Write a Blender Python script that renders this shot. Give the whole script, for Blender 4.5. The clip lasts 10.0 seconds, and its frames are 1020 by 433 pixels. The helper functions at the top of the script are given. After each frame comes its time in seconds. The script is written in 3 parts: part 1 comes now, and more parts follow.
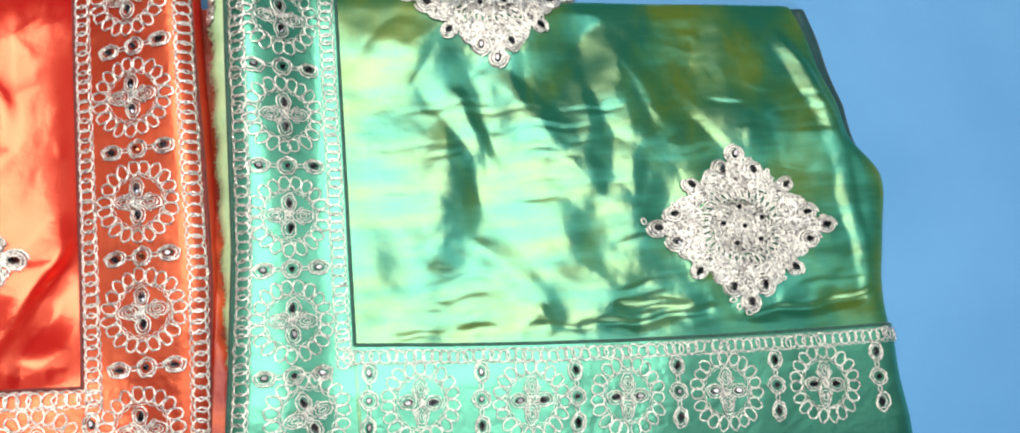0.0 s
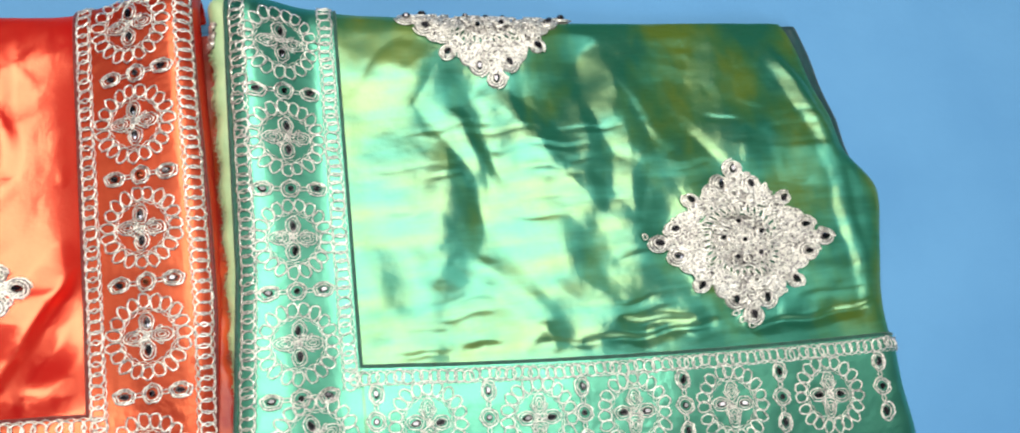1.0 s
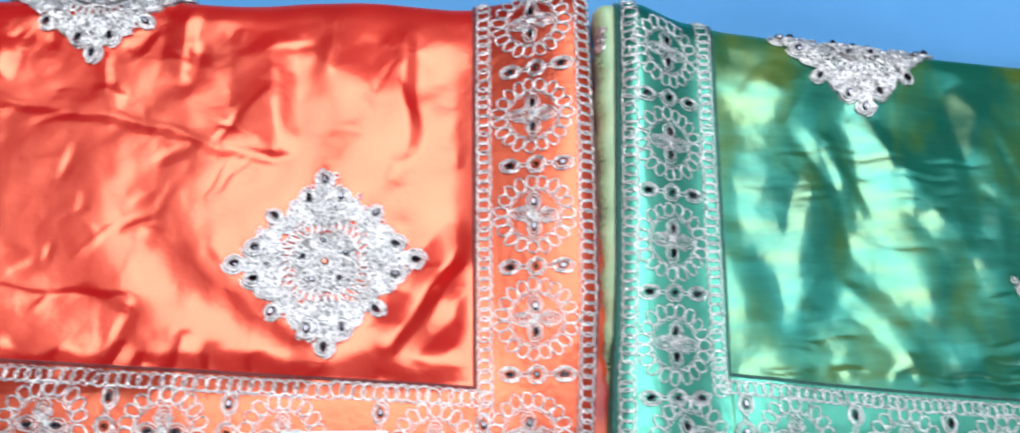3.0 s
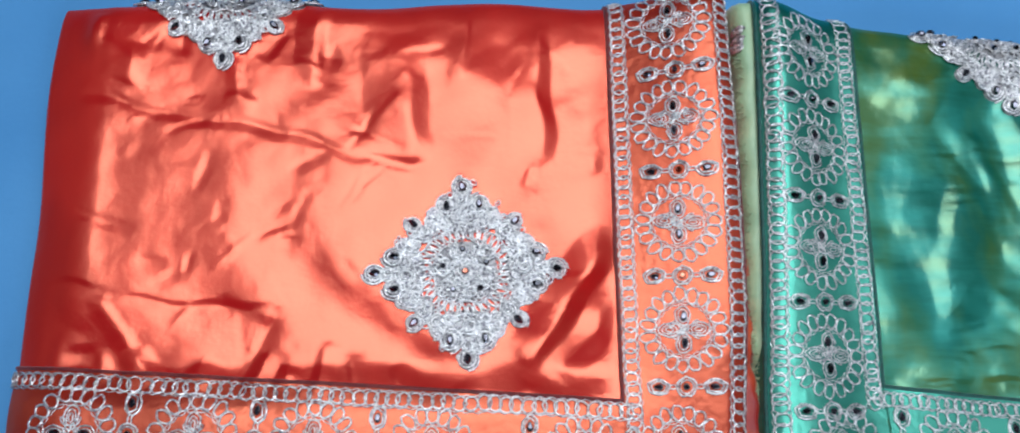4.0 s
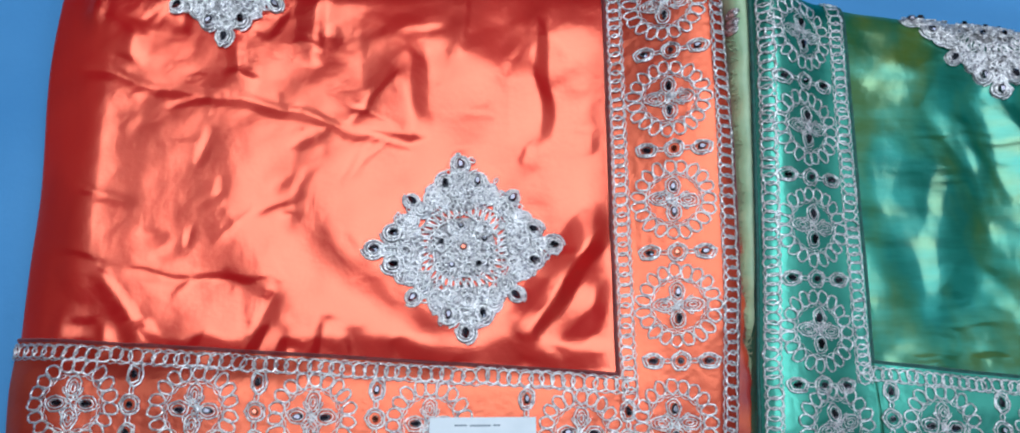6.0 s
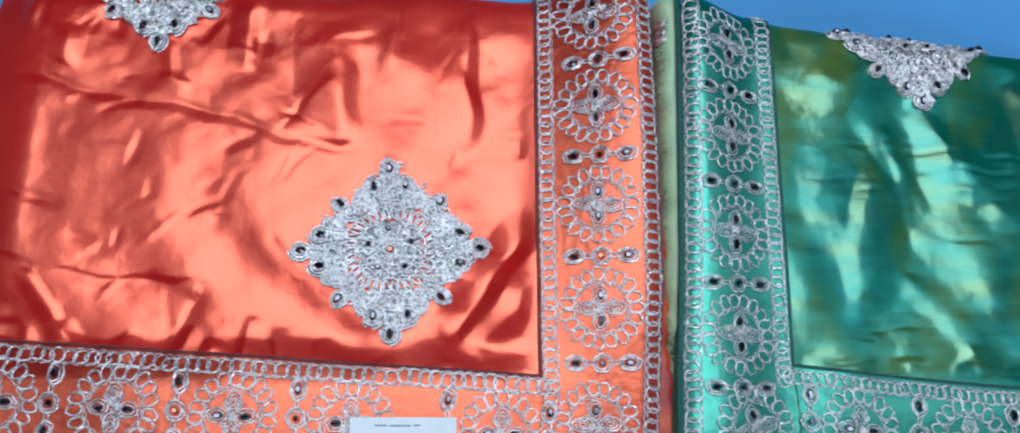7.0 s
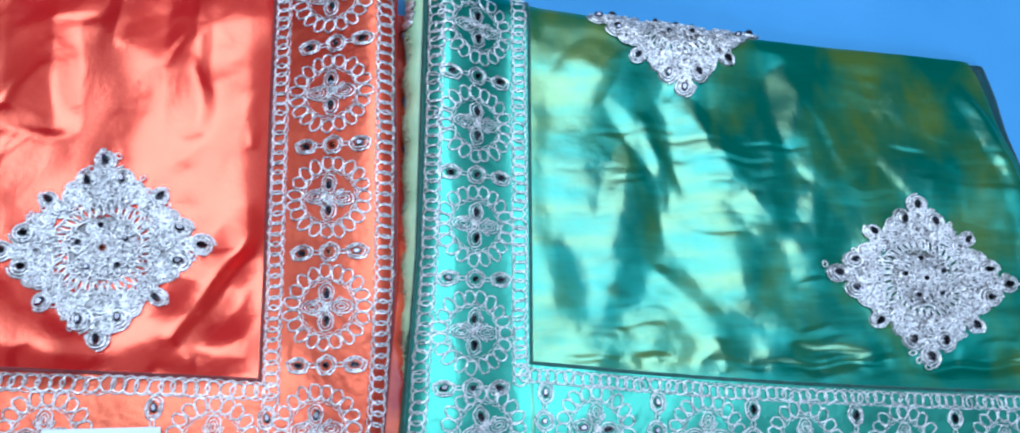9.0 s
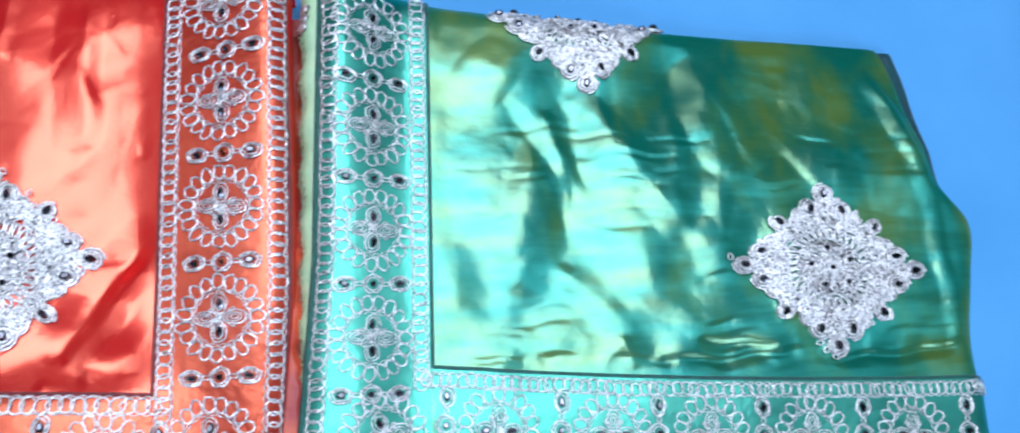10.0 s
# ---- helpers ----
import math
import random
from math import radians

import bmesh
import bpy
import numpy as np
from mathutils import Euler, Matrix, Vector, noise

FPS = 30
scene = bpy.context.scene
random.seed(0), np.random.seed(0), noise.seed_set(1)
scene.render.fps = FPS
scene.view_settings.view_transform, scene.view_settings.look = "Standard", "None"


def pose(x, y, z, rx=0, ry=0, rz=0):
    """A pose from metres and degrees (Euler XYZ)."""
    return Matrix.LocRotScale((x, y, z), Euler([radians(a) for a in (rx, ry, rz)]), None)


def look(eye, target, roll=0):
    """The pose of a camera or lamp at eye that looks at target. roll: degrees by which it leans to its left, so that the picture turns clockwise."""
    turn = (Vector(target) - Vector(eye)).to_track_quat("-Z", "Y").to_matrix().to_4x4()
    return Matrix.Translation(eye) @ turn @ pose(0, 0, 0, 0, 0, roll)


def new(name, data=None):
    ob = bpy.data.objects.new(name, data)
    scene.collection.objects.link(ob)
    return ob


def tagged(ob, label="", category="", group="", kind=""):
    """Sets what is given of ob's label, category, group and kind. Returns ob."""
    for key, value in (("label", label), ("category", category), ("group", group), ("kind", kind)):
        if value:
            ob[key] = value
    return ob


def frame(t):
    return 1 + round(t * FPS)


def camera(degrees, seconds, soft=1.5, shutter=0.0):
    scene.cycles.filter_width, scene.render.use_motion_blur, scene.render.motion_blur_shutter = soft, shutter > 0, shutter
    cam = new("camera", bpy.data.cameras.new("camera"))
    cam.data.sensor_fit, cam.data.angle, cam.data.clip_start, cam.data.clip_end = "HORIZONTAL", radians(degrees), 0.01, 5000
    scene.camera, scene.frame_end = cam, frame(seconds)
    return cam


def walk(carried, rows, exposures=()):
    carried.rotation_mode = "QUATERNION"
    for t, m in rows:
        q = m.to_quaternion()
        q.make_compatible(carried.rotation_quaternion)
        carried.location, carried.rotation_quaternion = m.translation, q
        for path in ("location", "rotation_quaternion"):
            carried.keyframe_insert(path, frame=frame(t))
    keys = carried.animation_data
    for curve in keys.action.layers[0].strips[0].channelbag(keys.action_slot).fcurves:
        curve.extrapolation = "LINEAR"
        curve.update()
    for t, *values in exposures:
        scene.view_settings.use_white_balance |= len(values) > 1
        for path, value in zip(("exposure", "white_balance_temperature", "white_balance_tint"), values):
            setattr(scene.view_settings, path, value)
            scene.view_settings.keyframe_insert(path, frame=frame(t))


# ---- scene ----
cam = camera(60.0, 10.0, 1.75, 0.5)
PATH = [
    (0, (0.165, -0.135, 0.732), (0.495, 0.259, -1.2), 33.9),
    (0.5, (0.164, -0.13, 0.735), (0.478, 0.303, -1.192), 29.5),
    (1, (0.15, -0.143, 0.732), (0.518, 0.312, -1.181), 31.7),
    (1.5, (0.113, -0.142, 0.721), (0.447, 0.313, -1.197), 31.0),
    (2, (0.062, -0.154, 0.725), (0.326, 0.36, -1.19), 23.4),
    (2.5, (-0.016, -0.16, 0.72), (0.192, 0.392, -1.191), 20.0),
    (3, (-0.076, -0.155, 0.711), (0.085, 0.405, -1.203), 16.0),
    (3.2, (-0.095, -0.144, 0.71), (0.045, 0.384, -1.214), 13.9),
    (4.3, (-0.174, -0.13, 0.689), (-0.071, 0.391, -1.239), 11.2),
    (4.5, (-0.174, -0.132, 0.688), (-0.067, 0.385, -1.241), 11.4),
    (5, (-0.179, -0.138, 0.686), (-0.065, 0.35, -1.25), 13.1),
    (6.5, (-0.158, -0.158, 0.705), (-0.016, 0.389, -1.213), 14.7),
    (7, (-0.126, -0.168, 0.706), (0.033, 0.405, -1.203), 15.9),
    (7.5, (-0.09, -0.165, 0.708), (0.085, 0.405, -1.201), 17.4),
    (8, (-0.042, -0.157, 0.708), (0.1, 0.359, -1.219), 16.4),
    (8.5, (0.006, -0.153, 0.694), (0.221, 0.331, -1.235), 23.2),
    (9, (0.039, -0.146, 0.697), (0.325, 0.365, -1.216), 28.6),
    (9.5, (0.065, -0.138, 0.694), (0.362, 0.35, -1.223), 30.1),
    (10, (0.102, -0.148, 0.699), (0.432, 0.366, -1.205), 30.0),
]
walk(cam, [(t, look(eye, target, roll)) for t, eye, target, roll in PATH],
     [(0, 1.00, 6900, 5), (1.5, 0.94, 7100, 4), (2.0, 0.92, 6200, 7), (2.5, 0.96, 5800, 8), (3.2, 0.82, 5700, 8), (4.3, 0.31, 5350, 7), (5.2, 0.33, 5250, 6), (6.5, 0.25, 5200, 6), (7.5, 0.26, 4950, 5), (8.0, 0.34, 4800, 5), (8.5, 0.58, 4700, 4), (9.0, 0.66, 4700, 5), (9.5, 0.74, 4900, 7), (10, 0.90, 5050, 9)])

# ---- world and light: a closed plain room, an unseen overhead light, an added fill ----
world = bpy.data.worlds.new("world")
scene.world = world
world.use_nodes = True
world.node_tree.nodes["Background"].inputs["Color"].default_value = (0.6, 0.7, 0.85, 1)
world.node_tree.nodes["Background"].inputs["Strength"].default_value = 0.05


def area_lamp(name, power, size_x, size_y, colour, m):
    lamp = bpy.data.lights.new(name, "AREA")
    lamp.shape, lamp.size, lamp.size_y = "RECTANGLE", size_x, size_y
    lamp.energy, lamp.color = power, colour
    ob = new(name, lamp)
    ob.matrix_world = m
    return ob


# unseen overhead source without a fixture, its extent set by the satin's sheen
area_lamp("unseen_overhead_light", 33.5, 1.86, 1.35, (1.0, 0.97, 0.93), pose(0.02, 0.50, 2.15))
# fill from the right, added with an invented opening in the south wall
area_lamp("side_fill_light", 17, 1.2, 1.1, (0.90, 0.95, 1.0), look((1.2, -2.03, 1.2), (0.1, 0, 0.1)))


# ---- materials ----
def material(name):
    m = bpy.data.materials.new(name)
    m.use_nodes = True
    t = m.node_tree
    return m, t, t.nodes["Principled BSDF"], t.nodes["Material Output"]


def node(t, kind, **inputs):
    n = t.nodes.new(kind)
    for k, v in inputs.items():
        n.inputs[k.replace("_", " ")].default_value = v
    return n


def streaks(t, scale, detail=4.0, vector=(1, 1, 1), coords="Object", place=(0, 0, 0)):
    """Noise in metres, stretched by vector."""
    tc = t.nodes.new("ShaderNodeTexCoord")
    mp = t.nodes.new("ShaderNodeMapping")
    mp.inputs["Scale"].default_value = vector
    mp.inputs["Location"].default_value = place
    n = node(t, "ShaderNodeTexNoise", Scale=scale, Detail=detail)
    t.links.new(tc.outputs[coords], mp.inputs["Vector"])
    t.links.new(mp.outputs["Vector"], n.inputs["Vector"])
    return n


def ramp(t, source, stops):
    r = t.nodes.new("ShaderNodeValToRGB")
    e = r.color_ramp.elements
    e[0].position, e[0].color = stops[0][0], (*stops[0][1], 1)
    e[1].position, e[1].color = stops[-1][0], (*stops[-1][1], 1)
    for p, c in stops[1:-1]:
        e.new(p).color = (*c, 1)
    t.links.new(source, r.inputs["Fac"])
    return r


def bump(t, height, strength, distance, after=None):
    b = node(t, "ShaderNodeBump", Strength=strength, Distance=distance)
    t.links.new(height, b.inputs["Height"])
    if after:
        t.links.new(after.outputs["Normal"], b.inputs["Normal"])
    return b


def shot_silk(name, dyes, warp, weft, rough, slub, share, mixing=0.12, crumple=0.06, grain=0.55):
    """Satin of two thread colours: a dyed body with two crossed thread sheens."""
    m, t, p, out = material(name)
    broad = streaks(t, 1.0, 4.0, (17, 9, 10), place=(7.1, 4.6, 2.2))
    patch = streaks(t, 1.0, 5.0, (11, 55, 10))
    fine = streaks(t, 1.0, 7.0, (15, 150, 60))
    span = 0.20 / (len(dyes) - 1)
    colour = ramp(t, broad.outputs["Fac"], [(0.42 + span * i, d) for i, d in enumerate(dyes)])
    t.links.new(colour.outputs["Color"], p.inputs["Base Color"])
    p.inputs["Roughness"].default_value = 0.5
    p.inputs["Sheen Weight"].default_value = 0.0
    p.inputs["Specular IOR Level"].default_value = 0.15
    p.inputs["Sheen Roughness"].default_value = 0.4
    weave = streaks(t, 1.0, 2.0, (1500, 1500, 1500))
    b = bump(t, fine.outputs["Fac"], slub, 0.0012)
    b = bump(t, weave.outputs["Fac"], 0.12, 0.0003, b)
    b = bump(t, streaks(t, 130.0, 4.0).outputs["Fac"], crumple, 0.003, b)
    t.links.new(b.outputs["Normal"], p.inputs["Normal"])
    tangent = t.nodes.new("ShaderNodeTangent")
    tangent.direction_type, tangent.uv_map = "UV_MAP", "weave"
    lobes = []
    for tint, turn, spread in ((warp, 0.0, rough), (weft, 0.25, rough * 1.25)):
        g = node(t, "ShaderNodeBsdfAnisotropic", Color=(*tint, 1), Roughness=spread, Anisotropy=grain, Rotation=turn)
        t.links.new(b.outputs["Normal"], g.inputs["Normal"])
        t.links.new(tangent.outputs["Tangent"], g.inputs["Tangent"])
        lobes.append(g)
    threads = node(t, "ShaderNodeMixShader")
    pick = ramp(t, patch.outputs["Fac"], [(0.38, (0.5 - mixing,) * 3), (0.62, (0.5 + mixing,) * 3)])
    t.links.new(pick.outputs["Color"], threads.inputs[0])
    t.links.new(lobes[0].outputs[0], threads.inputs[1])
    t.links.new(lobes[1].outputs[0], threads.inputs[2])
    cloth = node(t, "ShaderNodeMixShader", Fac=share)
    t.links.new(p.outputs[0], cloth.inputs[1])
    t.links.new(threads.outputs[0], cloth.inputs[2])
    t.links.new(cloth.outputs[0], out.inputs["Surface"])
    return m


def woven(name, dark, light, rough=0.7, scale=30.0, sheen=0.2, relief=0.25):
    """Plain woven cloth, uneven in dye, with a fine weave."""
    m, t, p, out = material(name)
    n = streaks(t, scale, 5.0)
    c = ramp(t, n.outputs["Fac"], [(0.35, dark), (0.65, light)])
    t.links.new(c.outputs["Color"], p.inputs["Base Color"])
    p.inputs["Roughness"].default_value = rough
    p.inputs["Sheen Weight"].default_value = sheen
    weave = streaks(t, 1.0, 2.0, (900, 1100, 900))
    crumple = streaks(t, 90.0, 3.0)
    b = bump(t, crumple.outputs["Fac"], relief, 0.004)
    b = bump(t, weave.outputs["Fac"], 0.3, 0.0004, b)
    t.links.new(b.outputs["Normal"], p.inputs["Normal"])
    return m


def thread_metal(name, dark, light, rough):
    """Metallic embroidery thread with a twist; sparkle is painted in as light and dark speckle."""
    m, t, p, out = material(name)
    n = streaks(t, 430.0, 3.0)
    c = ramp(t, n.outputs["Fac"], [(0.31, dark), (0.53, light)])
    t.links.new(c.outputs["Color"], p.inputs["Base Color"])
    p.inputs["Metallic"].default_value = 0.72
    p.inputs["Roughness"].default_value = rough
    twist = streaks(t, 1.0, 2.0, (900, 900, 900))
    b = bump(t, twist.outputs["Fac"], 0.6, 0.0007)
    t.links.new(b.outputs["Normal"], p.inputs["Normal"])
    return m


def plain(name, dark, light, rough=0.6, metal=0.0, scale=12.0, relief=0.05):
    m, t, p, out = material(name)
    n = streaks(t, scale, 5.0)
    c = ramp(t, n.outputs["Fac"], [(0.3, dark), (0.7, light)])
    t.links.new(c.outputs["Color"], p.inputs["Base Color"])
    p.inputs["Roughness"].default_value = rough
    p.inputs["Metallic"].default_value = metal
    b = bump(t, n.outputs["Fac"], relief, 0.002)
    t.links.new(b.outputs["Normal"], p.inputs["Normal"])
    return m


def crystal(name, low, high):
    """Foil-backed cut stone: a dark mirror whose tint differs from stone to stone."""
    m, t, p, out = material(name)
    info = t.nodes.new("ShaderNodeObjectInfo")
    c = ramp(t, info.outputs["Random"], [(0.1, low), (0.9, high)])
    t.links.new(c.outputs["Color"], p.inputs["Base Color"])
    p.inputs["Metallic"].default_value = 0.85
    p.inputs["Roughness"].default_value = 0.06
    p.inputs["Coat Weight"].default_value = 1.0
    p.inputs["Coat Roughness"].default_value = 0.03
    return m


ORANGE_SILK = shot_silk("orange_satin", ((0.56, 0.003, 0.006), (0.68, 0.008, 0.009)), (1.0, 0.215, 0.115), (1.0, 0.29, 0.160), 0.21, 0.003, 0.375, 0.05, 0.10)
GREEN_SILK = shot_silk("green_shot_silk", ((0.006, 0.098, 0.062), (0.030, 0.118, 0.038), (0.082, 0.142, 0.016)), (0.62, 0.88, 0.44), (0.20, 0.86, 0.74), 0.24, 0.055, 0.21, 0.28, 0.09, 0.55)
ORANGE_BAND = shot_silk("orange_border_cloth", ((0.27, 0.004, 0.004), (0.36, 0.010, 0.005)), (1.0, 0.26, 0.125), (1.0, 0.26, 0.125), 0.28, 0.05, 0.40, 0.12, 0.18)
GREEN_BAND = shot_silk("green_border_cloth", ((0.001, 0.052, 0.042), (0.002, 0.074, 0.060)), (0.25, 0.84, 0.62), (0.25, 0.84, 0.62), 0.31, 0.06, 0.36, 0.12, 0.18)
PALE_GREEN = woven("pale_green_selvedge", (0.32, 0.50, 0.28), (0.56, 0.70, 0.40), 0.45)
DEEP_RED = woven("red_orange_lining", (0.34, 0.010, 0.006), (0.66, 0.090, 0.018), 0.45)
SHADED_TEAL = woven("shaded_teal_cloth", (0.002, 0.030, 0.040), (0.005, 0.060, 0.070), 0.5, 60)
MAROON = woven("maroon_piping_cloth", (0.10, 0.006, 0.008), (0.20, 0.012, 0.012), 0.55, 200)
BOTTLE_GREEN = woven("bottle_green_piping_cloth", (0.004, 0.05, 0.04), (0.008, 0.10, 0.075), 0.55, 200)
SILVER = thread_metal("silver_thread", (0.28, 0.26, 0.29), (0.98, 0.95, 0.92), 0.32)
# base under the coils: the shadow between threads put into a darker silver
SILVER_SHADED = thread_metal("shaded_silver", (0.05, 0.045, 0.06), (0.42, 0.40, 0.39), 0.42)
STONE = crystal("smoky_crystal", (0.012, 0.011, 0.020), (0.14, 0.13, 0.16))
AMBER = crystal("amber_crystal", (0.30, 0.06, 0.02), (0.55, 0.20, 0.10))
BLUE_CLOTH = woven("blue_ground_sheet", (0.088, 0.285, 0.585), (0.112, 0.330, 0.645), 0.75, 5.0, 0.1, 0.12)
DARK_SURROUND = plain("dark_surround", (0.09, 0.088, 0.085), (0.12, 0.117, 0.113), 0.8, 0, 4)
CARD = plain("white_card", (0.80, 0.84, 0.84), (0.88, 0.91, 0.91), 0.5, 0, 60, 0.02)
INK = plain("grey_ink", (0.20, 0.24, 0.27), (0.32, 0.36, 0.40), 0.5, 0, 300, 0.0)


# ---- mesh helpers ----
def mesh_of(name, verts, faces, mat, smooth=True, uv=None):
    me = bpy.data.meshes.new(name)
    me.from_pydata([tuple(v) for v in verts], [], [tuple(int(i) for i in f) for f in faces])
    me.materials.append(mat)
    me.polygons.foreach_set("use_smooth", [smooth] * len(me.polygons))
    if uv is not None:
        layer = me.uv_layers.new(name="weave")
        index = np.empty(len(me.loops), dtype=np.int32)
        me.loops.foreach_get("vertex_index", index)
        layer.data.foreach_set("uv", np.asarray(uv, float)[index].ravel())
    me.update()
    return me


def part(name, me, parent, label=""):
    ob = new(name, me)
    ob.parent = parent
    return tagged(ob, label)


def box(name, x0, x1, y0, y1, z0, z1, mat, label="", category="", kind="structure"):
    v = [(x, y, z) for z in (z0, z1) for y in (y0, y1) for x in (x0, x1)]
    f = [(0, 2, 3, 1), (4, 5, 7, 6), (0, 1, 5, 4), (2, 6, 7, 3), (0, 4, 6, 2), (1, 3, 7, 5)]
    return tagged(new(name, mesh_of(name, v, f, mat, False)), label, category, "", kind)


class Shape:
    """Vertices (u, v, height) and faces, gathered before they are laid on a cloth."""

    ply = 0.72  # thickness of the embroidery thread

    def __init__(self):
        self.v, self.f, self.m, self.n = [], [], [], 0

    def add(self, verts, faces, slot=0):
        self.m.extend([slot] * len(faces))
        verts = np.asarray(verts, float)
        self.v.append(verts)
        self.f.extend([tuple(i + self.n for i in f) for f in faces])
        self.n += len(verts)

    def tube(self, path, radius, closed=True, sides=5, flat=0.75):
        """A thread along path, rows of (u, v, height of its middle)."""
        path = np.asarray(path, float)
        n = len(path)
        along = np.roll(path, -1, 0) - np.roll(path, 1, 0) if closed else np.gradient(path, axis=0)
        along[:, 2] = 0
        along /= np.linalg.norm(along, axis=1)[:, None] + 1e-12
        side = np.c_[-along[:, 1], along[:, 0], np.zeros(n)]
        ring = [path + side * (radius * math.cos(2 * math.pi * k / sides)) + np.array([0, 0, radius * flat * math.sin(2 * math.pi * k / sides)]) for k in range(sides)]
        faces = []
        for i in range(n if closed else n - 1):
            j = (i + 1) % n
            for k in range(sides):
                l = (k + 1) % sides
                faces.append((k * n + i, k * n + j, l * n + j, l * n + i))
        self.add(np.concatenate(ring), faces)

    def loop(self, u, v, a, b, turn, radius, height=0.001, segments=12, wobble=0.0):
        s = np.linspace(0, 2 * math.pi, segments, endpoint=False)
        k = 1 + wobble * np.sin(2 * s + u * 900) + 0.055 * np.sin(5 * s + v * 2100) + 0.045 * np.sin(9 * s + u * 1700)
        x, y = a * np.cos(s) * k, b * np.sin(s) * k
        c, d = math.cos(turn), math.sin(turn)
        self.tube(np.c_[u + c * x - d * y, v + d * x + c * y, height + 0.0005 * np.sin(3 * s + v * 700)], radius * self.ply)

    def coil(self, u, v, big, small, turns, radius, height=0.001, squash=1.0, turn=0.0):
        n = int(turns * 14)
        s = np.linspace(0, turns * 2 * math.pi, n)
        r = np.linspace(big, small, n)
        x, y = r * np.cos(s), r * squash * np.sin(s)
        c, d = math.cos(turn), math.sin(turn)
        self.tube(np.c_[u + c * x - d * y, v + d * x + c * y, np.linspace(height, height + 0.0015, n)], radius * self.ply, False)

    def disc(self, u, v, a, b, turn, height, rings=3, segments=20, dome=0.001):
        rows, faces = [(u, v, height + dome)], []
        c, d = math.cos(turn), math.sin(turn)
        for k in range(1, rings + 1):
            q = k / rings
            for i in range(segments):
                s = 2 * math.pi * i / segments
                x, y = a * q * math.cos(s), b * q * math.sin(s)
                rows.append((u + c * x - d * y, v + d * x + c * y, height + dome * (1 - q * q) - (0.0012 if k == rings else 0)))
        for i in range(segments):
            j = (i + 1) % segments
            faces.append((0, 1 + i, 1 + j))
            for k in range(rings - 1):
                p0, p1 = 1 + k * segments, 1 + (k + 1) * segments
                faces.append((p0 + i, p1 + i, p1 + j, p0 + j))
        self.add(rows, faces, 1)

    def data(self):
        return np.concatenate(self.v), self.f


def smoothstep(a, b, x):
    t = np.clip((x - a) / (b - a), 0, 1)
    return t * t * (3 - 2 * t)


